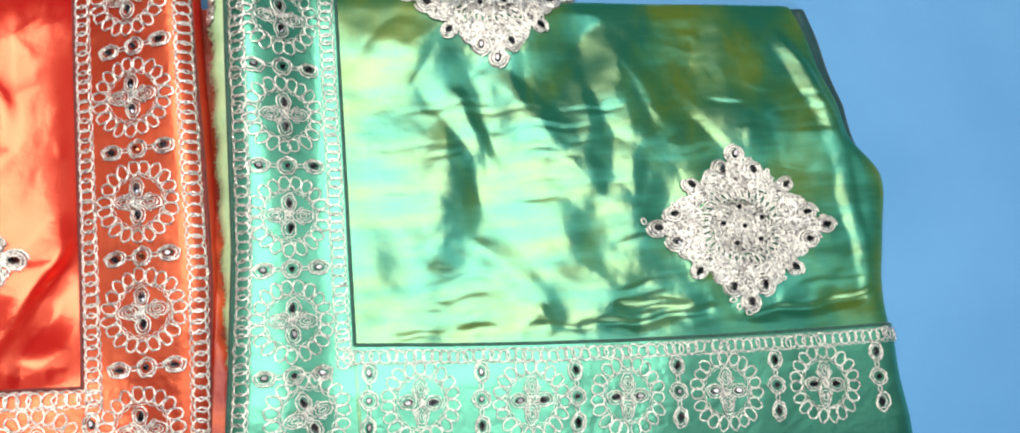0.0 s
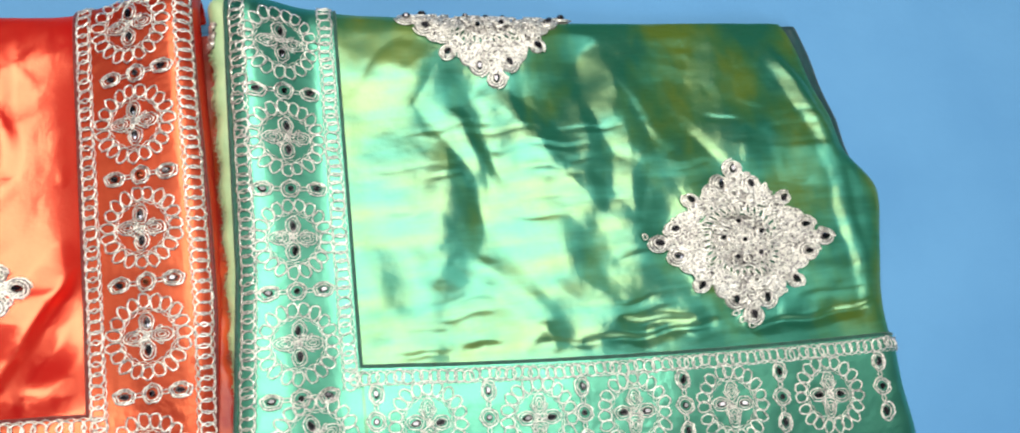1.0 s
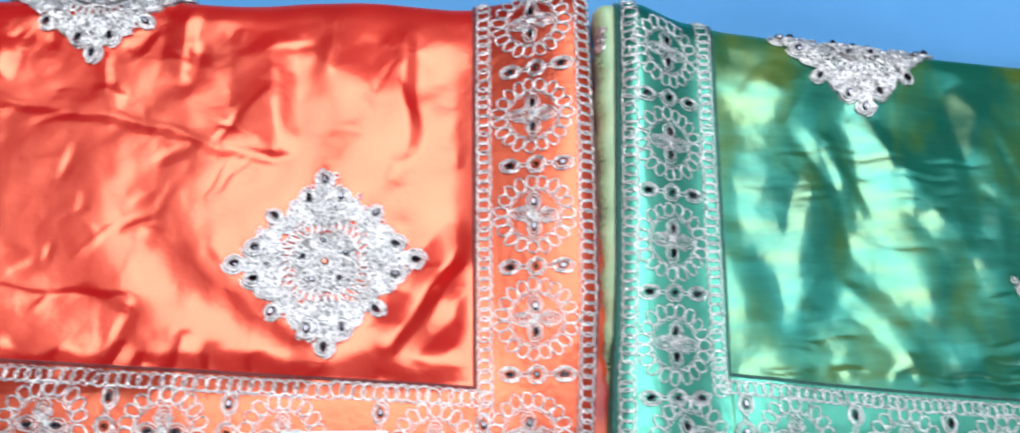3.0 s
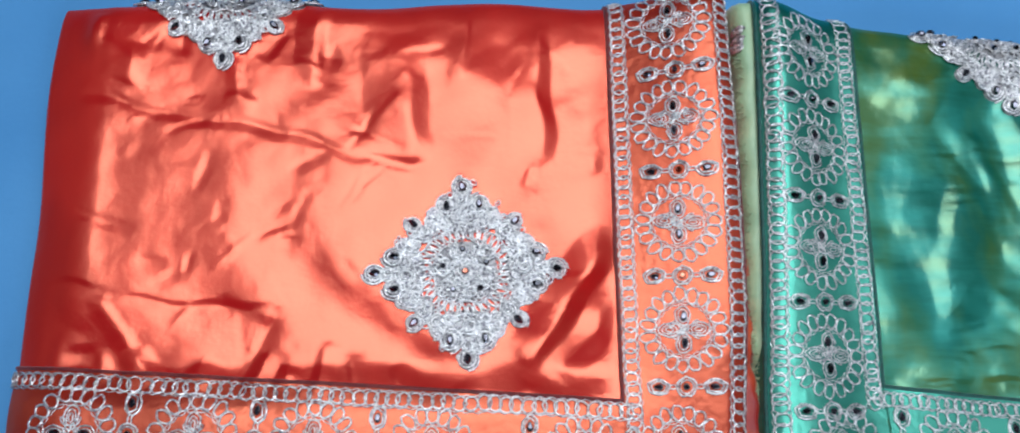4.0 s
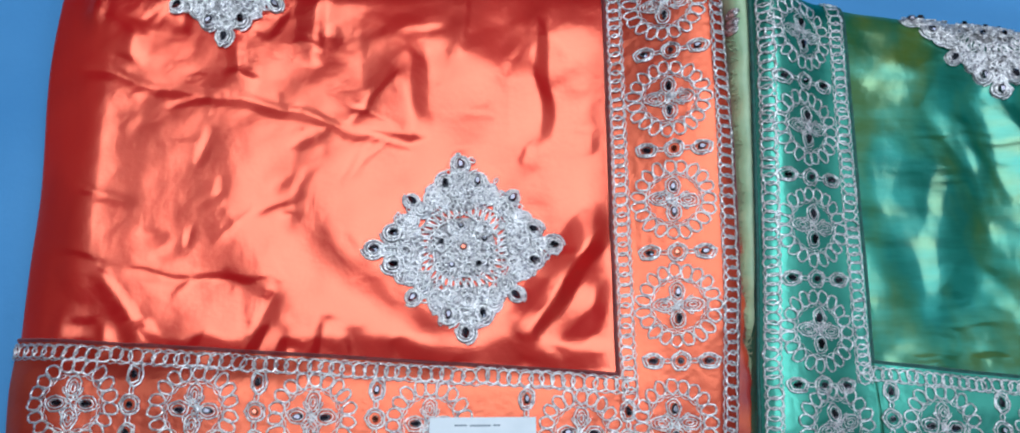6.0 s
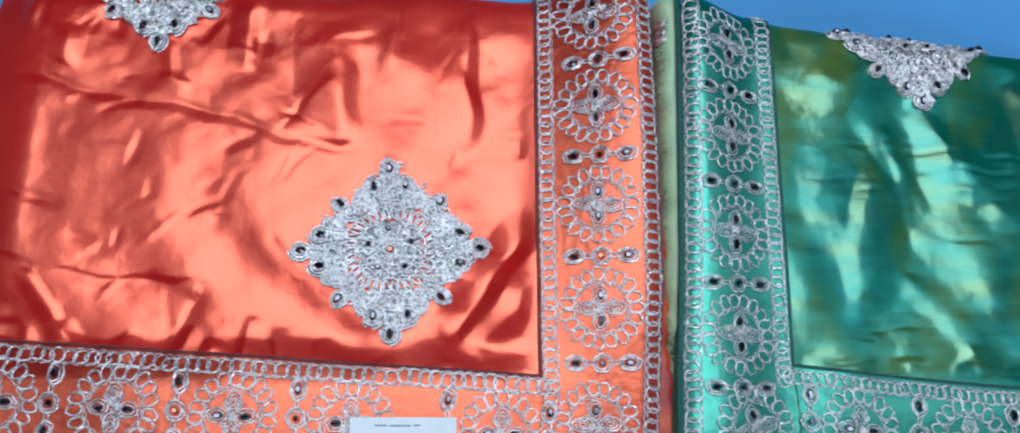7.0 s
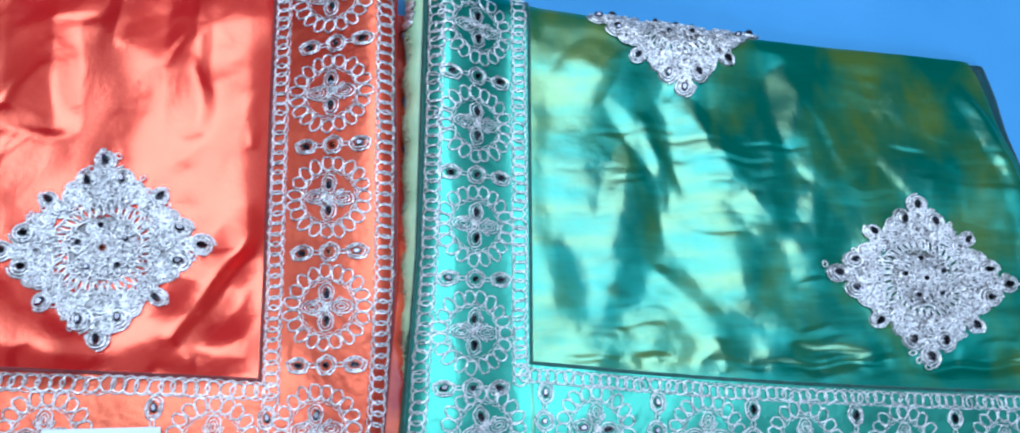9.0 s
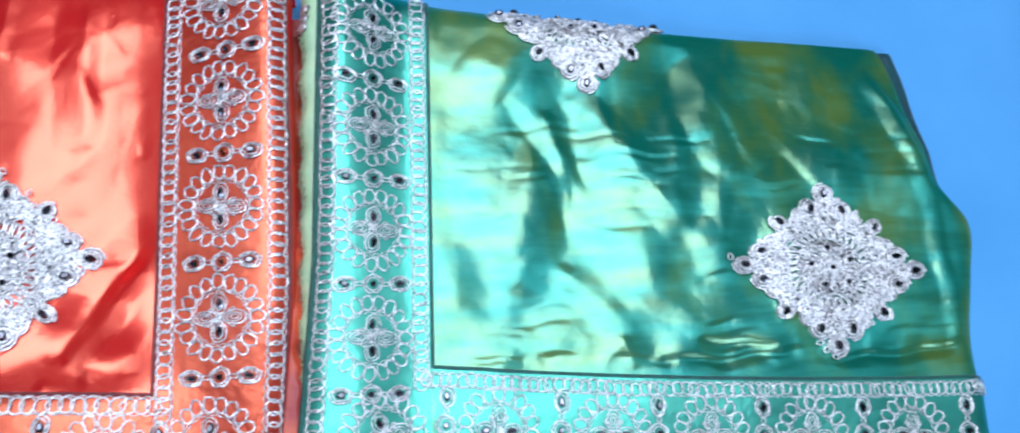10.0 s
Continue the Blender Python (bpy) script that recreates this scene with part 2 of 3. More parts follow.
class Cloth:
    """A folded length of cloth lying on the ground: its plan, its height and the way round its folded edges."""

    def __init__(self, left, right, top, bottom, height, folds, field, seed, rough, creases=26, pucker=1.0):
        self.left, self.right, self.top, self.bottom = left, right, top, bottom
        self.height, self.folds, self.field, self.r = height, folds, field, 0.023
        g = np.random.default_rng(seed)
        self.waves = [(w, g.uniform(0, 6.3), g.uniform(0, 6.3), a * rough) for w, a, n in ((0.14, 0.0008, 4), (0.06, 0.00020, 4), (0.022, 0.00004, 5)) for _ in range(n)]
        x0, x1, y0, y1 = field
        for _ in range(creases):
            x, y, a, l = g.uniform(x0, x1), g.uniform(y0, y1), g.normal(0, 0.5), g.uniform(0.015, 0.05)
            self.folds = self.folds + [(x, y, x + l * math.cos(a), y + l * math.sin(a), g.uniform(0.003, 0.007), g.normal(0, 0.0007) * rough)]
        for k in range(int((x1 - x0) / 0.028)):
            x = x0 + (k + g.uniform(0.2, 0.8)) * 0.028
            l, a = g.uniform(0.012, 0.035), g.normal(0, 0.5)
            y = y0 - 0.06 * (x - x0) + 0.012
            self.folds = self.folds + [(x, y, x + l * math.sin(a), y + l * math.cos(a), g.uniform(0.004, 0.008), g.uniform(0.0008, 0.0026) * pucker)]

    def inside(self, x, y):
        x0, x1, y0, y1 = self.field
        return smoothstep(x0 - 0.004, x0 + 0.02, x) * (1 - smoothstep(x1 - 0.02, x1 + 0.004, x)) * smoothstep(y0 - 0.012, y0 + 0.015, y)

    def z(self, x, y):
        h = self.height(x, y)
        m = self.inside(x, y)
        d = np.zeros_like(x)
        for w, a, p, size in self.waves:
            d += size * np.sin(2 * math.pi / w * (x * math.cos(a) + y * math.sin(a)) + p + 1.7 * np.sin(x * 21 + p) + 1.3 * np.sin(y * 25 + a))
        h = h + d * (0.25 + 0.75 * m)
        x, y = x + 0.0045 * np.sin(y * 37 + 1) + 0.0012 * np.sin(y * 118 + x * 37), y + 0.0040 * np.sin(x * 33 + 2) + 0.0012 * np.sin(x * 127 + y * 31)
        for x0, y0, x1, y1, w, a in self.folds:
            l2 = (x1 - x0) ** 2 + (y1 - y0) ** 2
            along = ((x - x0) * (x1 - x0) + (y - y0) * (y1 - y0)) / l2
            t = np.clip(along, 0, 1)
            taper = np.clip(1 - 0.55 * np.abs(2 * along - 1) ** 3, 0.1, 1)
            e2 = (x - x0 - t * (x1 - x0)) ** 2 + (y - y0 - t * (y1 - y0)) ** 2
            side = np.sign((x - x0) * (y1 - y0) - (y - y0) * (x1 - x0))
            w = w * (1 + 0.35 * side)
            h = h + a * taper * (0.8 * np.clip(1.08 - np.sqrt(e2 + (0.12 * w) ** 2) / (1.7 * w), 0, 1) + 0.2 * np.exp(-e2 / (1.2 * w) ** 2)) * m
        return h

    def flat(self, x, y):
        x, y = np.asarray(x, float), np.asarray(y, float)
        r, z = self.r, self.z(x, y)
        px, py = x.copy(), y.copy()
        for over, sign, axis in ((y - (self.top(x) - r), 1, 1), ((self.bottom(x) + r) - y, -1, 1), (x - (self.right(y) - r), 1, 0), ((self.left(y) + r) - x, -1, 0)):
            th = np.clip(over / r, 0, 2.9)
            shift = np.where(over > 0, sign * (r * np.sin(th) - over), 0.0)
            if axis:
                py = py + shift
            else:
                px = px + shift
            z = z - np.where(over > 0, z * 0.5 * (1 - np.cos(th)), 0.0)
        return np.stack([px, py, np.maximum(z, 0.0015)], -1)

    def lay(self, x, y, h):
        """Places on the cloth at the plan coordinates x, y, raised by h along its normal; also the normals and the x direction."""
        e = 0.0008
        p = self.flat(x, y)
        dx, dy = self.flat(np.asarray(x) + e, y) - p, self.flat(x, np.asarray(y) + e) - p
        n = np.cross(dx, dy)
        n /= np.linalg.norm(n, axis=-1)[..., None] + 1e-15
        return p + n * np.asarray(h)[..., None], n, dx

    def sheet(self, name, x, y, h, mat, parent, label=""):
        """A grid of plan coordinates x, y (2D arrays) laid on the cloth."""
        rows, cols = x.shape
        p, _, _ = self.lay(x.ravel(), y.ravel(), np.full(x.size, h))
        faces = [(i * cols + j, i * cols + j + 1, (i + 1) * cols + j + 1, (i + 1) * cols + j) for i in range(rows - 1) for j in range(cols - 1)]
        return part(name, mesh_of(name, p, faces, mat, True, np.c_[x.ravel(), y.ravel()]), parent, label)

    def sew(self, name, shape, at, turn, mat, parent, label="", scale=(1, 1), lift=0.0):
        """An embroidered shape laid on the cloth at the plan point at, turned by degrees."""
        v, f = shape.data()
        c, s = math.cos(radians(turn)), math.sin(radians(turn))
        x, y = v[:, 0] * scale[0], v[:, 1] * scale[1]
        p, _, _ = self.lay(at[0] + c * x - s * y, at[1] + s * x + c * y, v[:, 2] + lift)
        me = mesh_of(name, p, f, mat)
        if any(shape.m):
            me.materials.append(SILVER_SHADED)
            me.polygons.foreach_set("material_index", shape.m)
        return part(name, me, parent, label)

    def stud(self, name, me, at, turn, parent, height=0.0016, size=1.0, tilt=0.0):
        """A stone set at the plan point at."""
        p, n, dx = self.lay(np.array([at[0]]), np.array([at[1]]), np.array([height]))
        z = Vector(n[0])
        x = Vector(dx[0]).normalized()
        y = z.cross(x)
        m = Matrix((x, y, z)).transposed().to_4x4() @ pose(0, 0, 0, tilt, -tilt * 0.7, turn) @ Matrix.Scale(size, 4)
        m.translation = p[0]
        ob = part(name, me, parent)
        ob.matrix_parent_inverse = Matrix.Identity(4)
        ob.matrix_basis = m
        return ob


# ---- motifs ----
def stone_mesh(name, a, b, mat, drop=0.0):
    """A cut stone: girdle, crown facets and a table, longer along y; drop narrows one end."""
    rows = []
    for q, z in ((0.92, -0.0008), (1.0, 0.0004), (0.55, 0.0022)):
        for i in range(8):
            s = 2 * math.pi * i / 8 + math.pi / 8
            y = math.sin(s)
            rows.append((a * q * math.cos(s) * (1 - drop * y), b * q * y, z))
    faces = [(k * 8 + i, k * 8 + (i + 1) % 8, (k + 1) * 8 + (i + 1) % 8, (k + 1) * 8 + i) for k in range(2) for i in range(8)]
    faces.append(tuple(range(16, 24)))
    return mesh_of(name, rows, faces, mat, False)


OVAL = stone_mesh("oval_stone", 0.0026, 0.0041, STONE, 0.25)
ROUND = stone_mesh("round_stone", 0.0027, 0.0027, STONE)
ROUND_AMBER = stone_mesh("round_amber_stone", 0.0027, 0.0027, AMBER)


def rosette_shape(seed):
    """A four-petalled flower in a ring of stitches, its stones along v, and the wheel of thread loops round it."""
    g = np.random.default_rng(seed)
    s, wheel = Shape(), []
    n = 19
    for i in range(n):
        a = 2 * math.pi * i / n + g.normal(0, 0.02)
        r = 0.0262 + g.normal(0, 0.0004)
        petal = Shape()
        petal.loop(r * math.cos(a), r * math.sin(a), 0.0057 + g.normal(0, 0.0003), 0.0041, a, 0.00120, 0.0012, 12, 0.07)
        wheel.append(petal)
    for i in range(n):
        a = 2 * math.pi * (i + 0.5) / n
        s.loop(0.0197 * math.cos(a), 0.0197 * math.sin(a), 0.0012, 0.0030, a, 0.0006, 0.0009, 7)
    for k, (a, b) in enumerate(((0.0082, 0.0052), (0.0072, 0.0055)) * 2):
        t = k * math.pi / 2 + g.normal(0, 0.06)
        u, v = 0.0104 * math.cos(t), 0.0104 * math.sin(t)
        s.loop(u, v, a, b, t, 0.0010, 0.0014, 12)
        s.loop(u, v, a * 0.68, b * 0.62, t, 0.0008, 0.0018, 10)
        if k % 2 == 0:
            s.loop(u, v, a * 0.36, b * 0.3, t, 0.0008, 0.0020, 8)
            for q in (-1, 1):
                s.loop(u * 0.75, v * 0.75 + q * 0.0045, 0.0035, 0.0014, t + q * 0.7, 0.0007, 0.0016, 8)
    for _ in range(7):
        s.loop(g.normal(0, 0.0025), g.normal(0, 0.0025), 0.0022, 0.0014, g.uniform(0, 3), 0.0008, 0.0022, 8)
    return s, wheel


def cluster_shape(seed):
    """A ringed setting with links to either side, and the two oval settings beside it, along u."""
    g = np.random.default_rng(seed)
    s, ends = Shape(), []
    s.loop(0, 0, 0.0070, 0.0070, 0, 0.0013, 0.0013, 16, 0.04)
    s.loop(0, 0, 0.0050, 0.0050, 0, 0.0009, 0.0018, 14, 0.04)
    for q in (-1, 1):
        t = g.normal(0, 0.12)
        e = Shape()
        e.loop(q * 0.0205, g.normal(0, 0.0006), 0.0080, 0.0056, t, 0.0013, 0.0013, 16)
        e.loop(q * 0.0203, 0, 0.0058, 0.0040, t, 0.0010, 0.0018, 14)
        ends.append(e)
        s.loop(q * 0.0100, 0, 0.0030, 0.0016, 0, 0.0009, 0.0012, 8)
    return s, ends


def lobe(s, u, v, turn, size, g):
    """One coiled thread lobe of a medallion."""
    s.disc(u, v, size * 0.95, size * 0.90, turn, 0.0004, 2, 14)
    s.coil(u, v, size, size * 0.35, 2.4, 0.0011, 0.0016, 0.93, turn)
    for _ in range(3):
        s.loop(u + g.normal(0, size * 0.4), v + g.normal(0, size * 0.4), size * 0.3, size * 0.2, g.uniform(0, 3), 0.0008, 0.0024, 8)


def medallion_parts(seed):
    """The medallion's thread work and the places of its stones: (u, v, turn, size)."""
    g = np.random.default_rng(seed)
    s, stones = Shape(), []
    s.disc(0, 0, 0.0275, 0.0275, 0, 0.0003, 4, 28)
    for k in range(4):
        s.disc(0.046 * math.cos(k * math.pi / 2), 0.046 * math.sin(k * math.pi / 2), 0.0165, 0.024, k * math.pi / 2, 0.0002, 3, 18)
    for r in (0.0270, 0.0135):
        s.loop(0, 0, r, r, 0, 0.0010, 0.0014, 40)
    for ring, count, rr in ((0.0185, 12, 0.0046), (0.0105, 8, 0.0036)):
        for i in range(count):
            a = 2 * math.pi * i / count
            s.coil(ring * math.cos(a), ring * math.sin(a), rr, rr * 0.3, 1.8, 0.0009, 0.0014, 0.8, a)
    for i in range(34):
        a = 2 * math.pi * i / 34
        s.loop(0.0325 * math.cos(a), 0.0325 * math.sin(a), 0.0054, 0.0021, a + 0.25, 0.0013, 0.0010, 9)
    s.loop(0, 0, 0.0385, 0.0385, 0, 0.0010, 0.0013, 44, 0.01)
    for k in range(4):
        t = k * math.pi / 2
        c, d = math.cos(t), math.sin(t)
        for u, v, size, gem in ((0.0715, 0, 0.0098, 0.95), (0.0610, 0.0005, 0.0070, 0), (0.0560, 0.0130, 0.0104, 0.9), (0.0560, -0.0130, 0.0104, 0.9), (0.0465, 0.0025, 0.0080, 0),
                                (0.0475, 0.0225, 0.0080, 0), (0.0475, -0.0225, 0.0080, 0), (0.0395, 0.0140, 0.0060, 0), (0.0395, -0.0140, 0.0060, 0)):
            x, y = c * u - d * v, d * u + c * v
            lobe(s, x, y, t, size, g)
            if gem:
                stones.append((x, y, math.degrees(t) - 90 + g.normal(0, 15), gem))
        e = t + math.pi / 4
        for off in (-0.27, 0.27):
            lobe(s, 0.0480 * math.cos(e + off), 0.0480 * math.sin(e + off), e, 0.0082, g)
        for r, size, gem in ((0.0575, 0.0080, 0.95), (0.0465, 0.0088, 0)):
            lobe(s, r * math.cos(e), r * math.sin(e), e, size, g)
            if gem:
                stones.append((r * math.cos(e), r * math.sin(e), math.degrees(e) - 90, gem))
    for _ in range(300):
        a, r = g.uniform(0, 6.28), g.choice((g.uniform(0.003, 0.027), g.uniform(0.034, 0.070), g.uniform(0.036, 0.066)))
        u, v = r * math.cos(a), r * math.sin(a)
        if abs(u) + abs(v) < 0.078:
            s.loop(u, v, g.uniform(0.0022, 0.0042), g.uniform(0.0014, 0.0024), g.uniform(0, 3), 0.0009, g.uniform(0.0020, 0.0038), 8)
    return s, stones


def chain_shape(start, end, path, width, pitch, seed, messy):
    """A chain of thread links between two places of the path, a function of s giving (u, v)."""
    g = np.random.default_rng(seed)
    s, links = Shape(), []
    n = int((end - start) / pitch)
    for i in range(n):
        q = start + (i + 0.5) * pitch
        u, v = path(q)
        u1, v1 = path(q + 0.001)
        a = math.atan2(v1 - v, u1 - u)
        link = Shape()
        links.append(link)
        link.loop(u + g.normal(0, 0.0004) * messy, v + g.normal(0, 0.0004) * messy, pitch * 0.66, width * 0.42, a + g.normal(0, 0.12) * messy, 0.00118, 0.0012 + 0.0004 * (i % 2), 10, 0.06)
    for side in (-1, 1):
        qs = np.linspace(start, end, max(8, n * 4))
        rows = []
        for k, q in enumerate(qs):
            u, v = path(q)
            u1, v1 = path(q + 0.001)
            a = math.atan2(v1 - v, u1 - u)
            o = side * width * (0.46 + 0.05 * math.sin(k * 1.6))
            rows.append((u - o * math.sin(a), v + o * math.cos(a), 0.0008 + 0.0003 * math.sin(k * 1.6 + 1)))
        s.tube(rows, 0.00065 * s.ply, False, 4)
    return s, links


# ---- unseen room, added to close the place; dark so that reflections stay deep ----
box("ground", -2.0, 2.0, -2.0, 2.0, -0.05, 0.0, BLUE_CLOTH, "pale blue cloth sheet spread flat over the ground", "ground sheet")
box("wall_north", -2.1, 2.1, 2.0, 2.1, -0.05, 2.2, DARK_SURROUND, "unseen plain dark wall added to close the room", "wall")
box("wall_south", -2.1, 0.55, -2.1, -2.0, -0.05, 2.2, DARK_SURROUND, "unseen plain dark wall added to close the room", "wall")
box("wall_south_side", 1.85, 2.1, -2.1, -2.0, -0.05, 2.2, DARK_SURROUND, "unseen plain dark wall added to close the room", "wall")
box("wall_south_lower", 0.55, 1.85, -2.1, -2.0, -0.05, 0.6, DARK_SURROUND, "unseen dark wall below the added fill light's gap", "wall")
box("wall_south_upper", 0.55, 1.85, -2.1, -2.0, 1.8, 2.2, DARK_SURROUND, "unseen dark wall above the added fill light's gap", "wall")
box("wall_west", -2.1, -2.0, -2.0, 2.0, -0.05, 2.2, DARK_SURROUND, "unseen plain dark wall added to close the room", "wall")
box("wall_east", 2.0, 2.1, -2.0, 2.0, -0.05, 2.2, DARK_SURROUND, "unseen plain dark wall added to close the room", "wall")
box("ceiling", -2.1, 2.1, -2.1, 2.1, 2.2, 2.3, DARK_SURROUND, "unseen plain dark ceiling added to close the room", "ceiling")


# ---- the two folded sarees ----
def thing(name, label, category, at, group=""):
    ob = new(name)
    ob.empty_display_size = 0.05
    return tagged(ob, label, category, group)


def field_grid(c, x0, x1, step):
    """Plan coordinates that cover a cloth and run round its folded edges."""
    reach = c.r * 1.7
    nx, ny = int((x1 - x0) / step), int(0.46 / step)
    s, t = np.meshgrid(np.linspace(0, 1, nx), np.linspace(0, 1, ny))
    xg = x0 + (x1 - x0) * s
    b, u = c.bottom(xg) - reach, c.top(xg) + reach
    y = b + (u - b) * t
    l, r = c.left(y) - reach, c.right(y) + reach
    return l + (r - l) * s, y


def side_band(c, inner, outer, top, bottom, n=150, k=24):
    y, s = np.meshgrid(np.linspace(bottom, top, n), np.linspace(0, 1, k), indexing="ij")
    return inner(y) + (outer(y) - inner(y)) * s, y


def bottom_band(c, upper, left, right, depth, n=220, k=24):
    x, s = np.meshgrid(np.linspace(left, right, n), np.linspace(1, 0, k))
    return x, upper(x) - depth * s


def add_rosette(c, parent, at, turn, seed, wide=1.0, tall=1.0):
    flower, wheel = rosette_shape(seed)
    r = c.sew("rosette", flower, at, turn, SILVER, parent, "", (wide, tall), 0.0016)
    for s in wheel:
        c.sew("thread_loop", s, at, turn, SILVER, r, "", (wide, tall), 0.0016)
    g = random.Random(seed)
    a = radians(turn)
    for q in (-1, 1):
        d = 0.0100 * q * tall
        c.stud("stone", OVAL, (at[0] - d * math.sin(a), at[1] + d * math.cos(a)), turn + (180 if q < 0 else 0) + g.uniform(-12, 12), r, 0.0036, 1.0, g.uniform(-9, 9))
    return r


def add_cluster(c, parent, at, turn, seed, middle=ROUND):
    middle_setting, ends = cluster_shape(seed)
    r = c.sew("stone_setting", middle_setting, at, turn, SILVER, parent, "", (1, 1), 0.0016)
    for s in ends:
        c.sew("side_setting", s, at, turn, SILVER, r, "", (1, 1), 0.0016)
    g = random.Random(seed)
    a = radians(turn)
    c.stud("stone", middle, at, turn, r, 0.0036, 1.0, g.uniform(-9, 9))
    for q in (-1, 1):
        d = 0.0204 * q
        c.stud("stone", OVAL, (at[0] + d * math.cos(a), at[1] + d * math.sin(a)), turn + 90 * q + 180 + g.uniform(-15, 15), r, 0.0036, 0.95, g.uniform(-9, 9))
    return r


def add_medallion(c, parent, at, turn, wide, tall, seed, middle):
    fine, Shape.ply = Shape.ply, 0.95
    shape, stones = medallion_parts(seed)
    Shape.ply = fine
    r = c.sew("medallion", shape, at, turn, SILVER, parent, "diamond-shaped silver thread medallion set with smoky stones", (wide, tall), 0.0006)
    g = random.Random(seed)
    k, d = math.cos(radians(turn)), math.sin(radians(turn))
    for u, v, t, size in stones:
        u, v = u * wide, v * tall
        c.stud("stone", OVAL, (at[0] + k * u - d * v, at[1] + d * u + k * v), t + turn, r, 0.0052, size * 1.1, g.uniform(-12, 12))
    c.stud("stone", middle, at, 0, r, 0.0036, 1.1, 4)
    for i in range(5):
        a = 2 * math.pi * i / 5 + 0.4
        c.stud("stone", ROUND, (at[0] + 0.0185 * wide * math.cos(a), at[1] + 0.0185 * tall * math.sin(a)), 0, r, 0.0046, 0.92, g.uniform(-14, 14))
    return r


def add_chain(c, parent, start, end, path, seed, messy, width=0.0125, pitch=0.0080):
    strands, links = chain_shape(start, end, path, width, pitch, seed, messy)
    r = c.sew("chain_trim", strands, (0, 0), 0, SILVER, parent, "", (1, 1), 0.0016)
    for s in links:
        c.sew("link", s, (0, 0), 0, SILVER, r, "", (1, 1), 0.0016)
    return r


def add_piping(c, parent, rows, radius, mat, h=0.0012):
    s = Shape()
    s.tube([(x, y, h) for x, y in rows], radius, False, 6, 1.0)
    return c.sew("piping", s, (0, 0), 0, mat, parent)


# orange saree
def orange_inner(y):
    return -0.0465 + 0.0 * y


def orange_upper(x):
    return -0.0930 - 0.062 * (x + 0.05)


def orange_height(x, y):
    return 0.028 + 0.12 * np.minimum(x + 0.3, 0) ** 2 - 0.015 * (1 - smoothstep(-0.500, -0.445, x)) + np.clip(0.0225 + 0.09 * y, 0.010, 0.034) * smoothstep(-0.070, 0.050, x) + (0.010 * (1 - smoothstep(-0.1, 0.0, x)) + 0.003 * np.exp(-((x + 0.31) / 0.11) ** 2)) * (1 - smoothstep(-0.105, -0.060, y))


ORANGE_FOLDS = [
    (-0.480, 0.152, -0.361, 0.131, 0.0036, -0.0010), (-0.361, 0.131, -0.256, 0.100, 0.0038, -0.0013), (-0.256, 0.100, -0.200, 0.098, 0.0034, -0.0009),
    (-0.470, -0.005, -0.431, -0.008, 0.004, -0.0014), (-0.431, -0.008, -0.309, -0.026, 0.0036, -0.0010),
    (-0.281, 0.228, -0.283, 0.158, 0.0075, 0.0030), (-0.207, 0.198, -0.212, 0.103, 0.0150, 0.0055), (-0.101, 0.205, -0.107, 0.097, 0.0100, 0.0042),
    (-0.161, 0.228, -0.163, 0.172, 0.0050, 0.0014), (-0.424, 0.192, -0.429, 0.160, 0.0100, 0.0038), (-0.342, 0.178, -0.345, 0.147, 0.0040, 0.0015), (-0.456, 0.216, -0.460, 0.188, 0.0080, 0.0030),
    (-0.238, 0.096, -0.252, 0.064, 0.0016, -0.0004), (-0.228, 0.094, -0.247, 0.074, 0.0013, -0.0003), (-0.249, 0.092, -0.263, 0.056, 0.0013, -0.0003),
    (-0.048, 0.026, -0.116, -0.062, 0.009, -0.0065), (-0.030, 0.004, -0.100, -0.075, 0.012, 0.0035),
    (-0.452, 0.110, -0.440, -0.005, 0.009, 0.0005), (-0.435, -0.009, -0.405, -0.063, 0.005, 0.0013),
    (-0.346, -0.018, -0.304, -0.046, 0.007, -0.0008), (-0.390, 0.215, -0.386, 0.190, 0.006, -0.0018), (-0.310, 0.200, -0.322, 0.180, 0.006, -0.0016),
]
g = random.Random(8)
for _ in range(60):
    x, y, l, a = g.uniform(-0.46, -0.06), g.uniform(-0.07, 0.2), g.uniform(0.008, 0.04), g.uniform(-0.4, 1.9)
    ORANGE_FOLDS.append((x, y, x + l * math.cos(a), y + l * math.sin(a), g.uniform(0.0018, 0.0040), g.uniform(-0.0008, 0.0006)))
ORANGE = Cloth(lambda y: -0.4985 + 0.003 * np.sin(y * 26 + 0.6) + 0.006 * smoothstep(0.02, -0.09, y), lambda y: 0.0515 + 0.05 * np.minimum(y + 0.03, 0) + 0.0015 * np.sin(y * 17 + 1), lambda x: 0.240 + 0.012 * (x - 0.05) + 0.003 * np.sin(x * 31),
               lambda x: orange_upper(x) - 0.112, orange_height, ORANGE_FOLDS, (-0.478, -0.046, -0.085, 0.30), 11, 1.0)

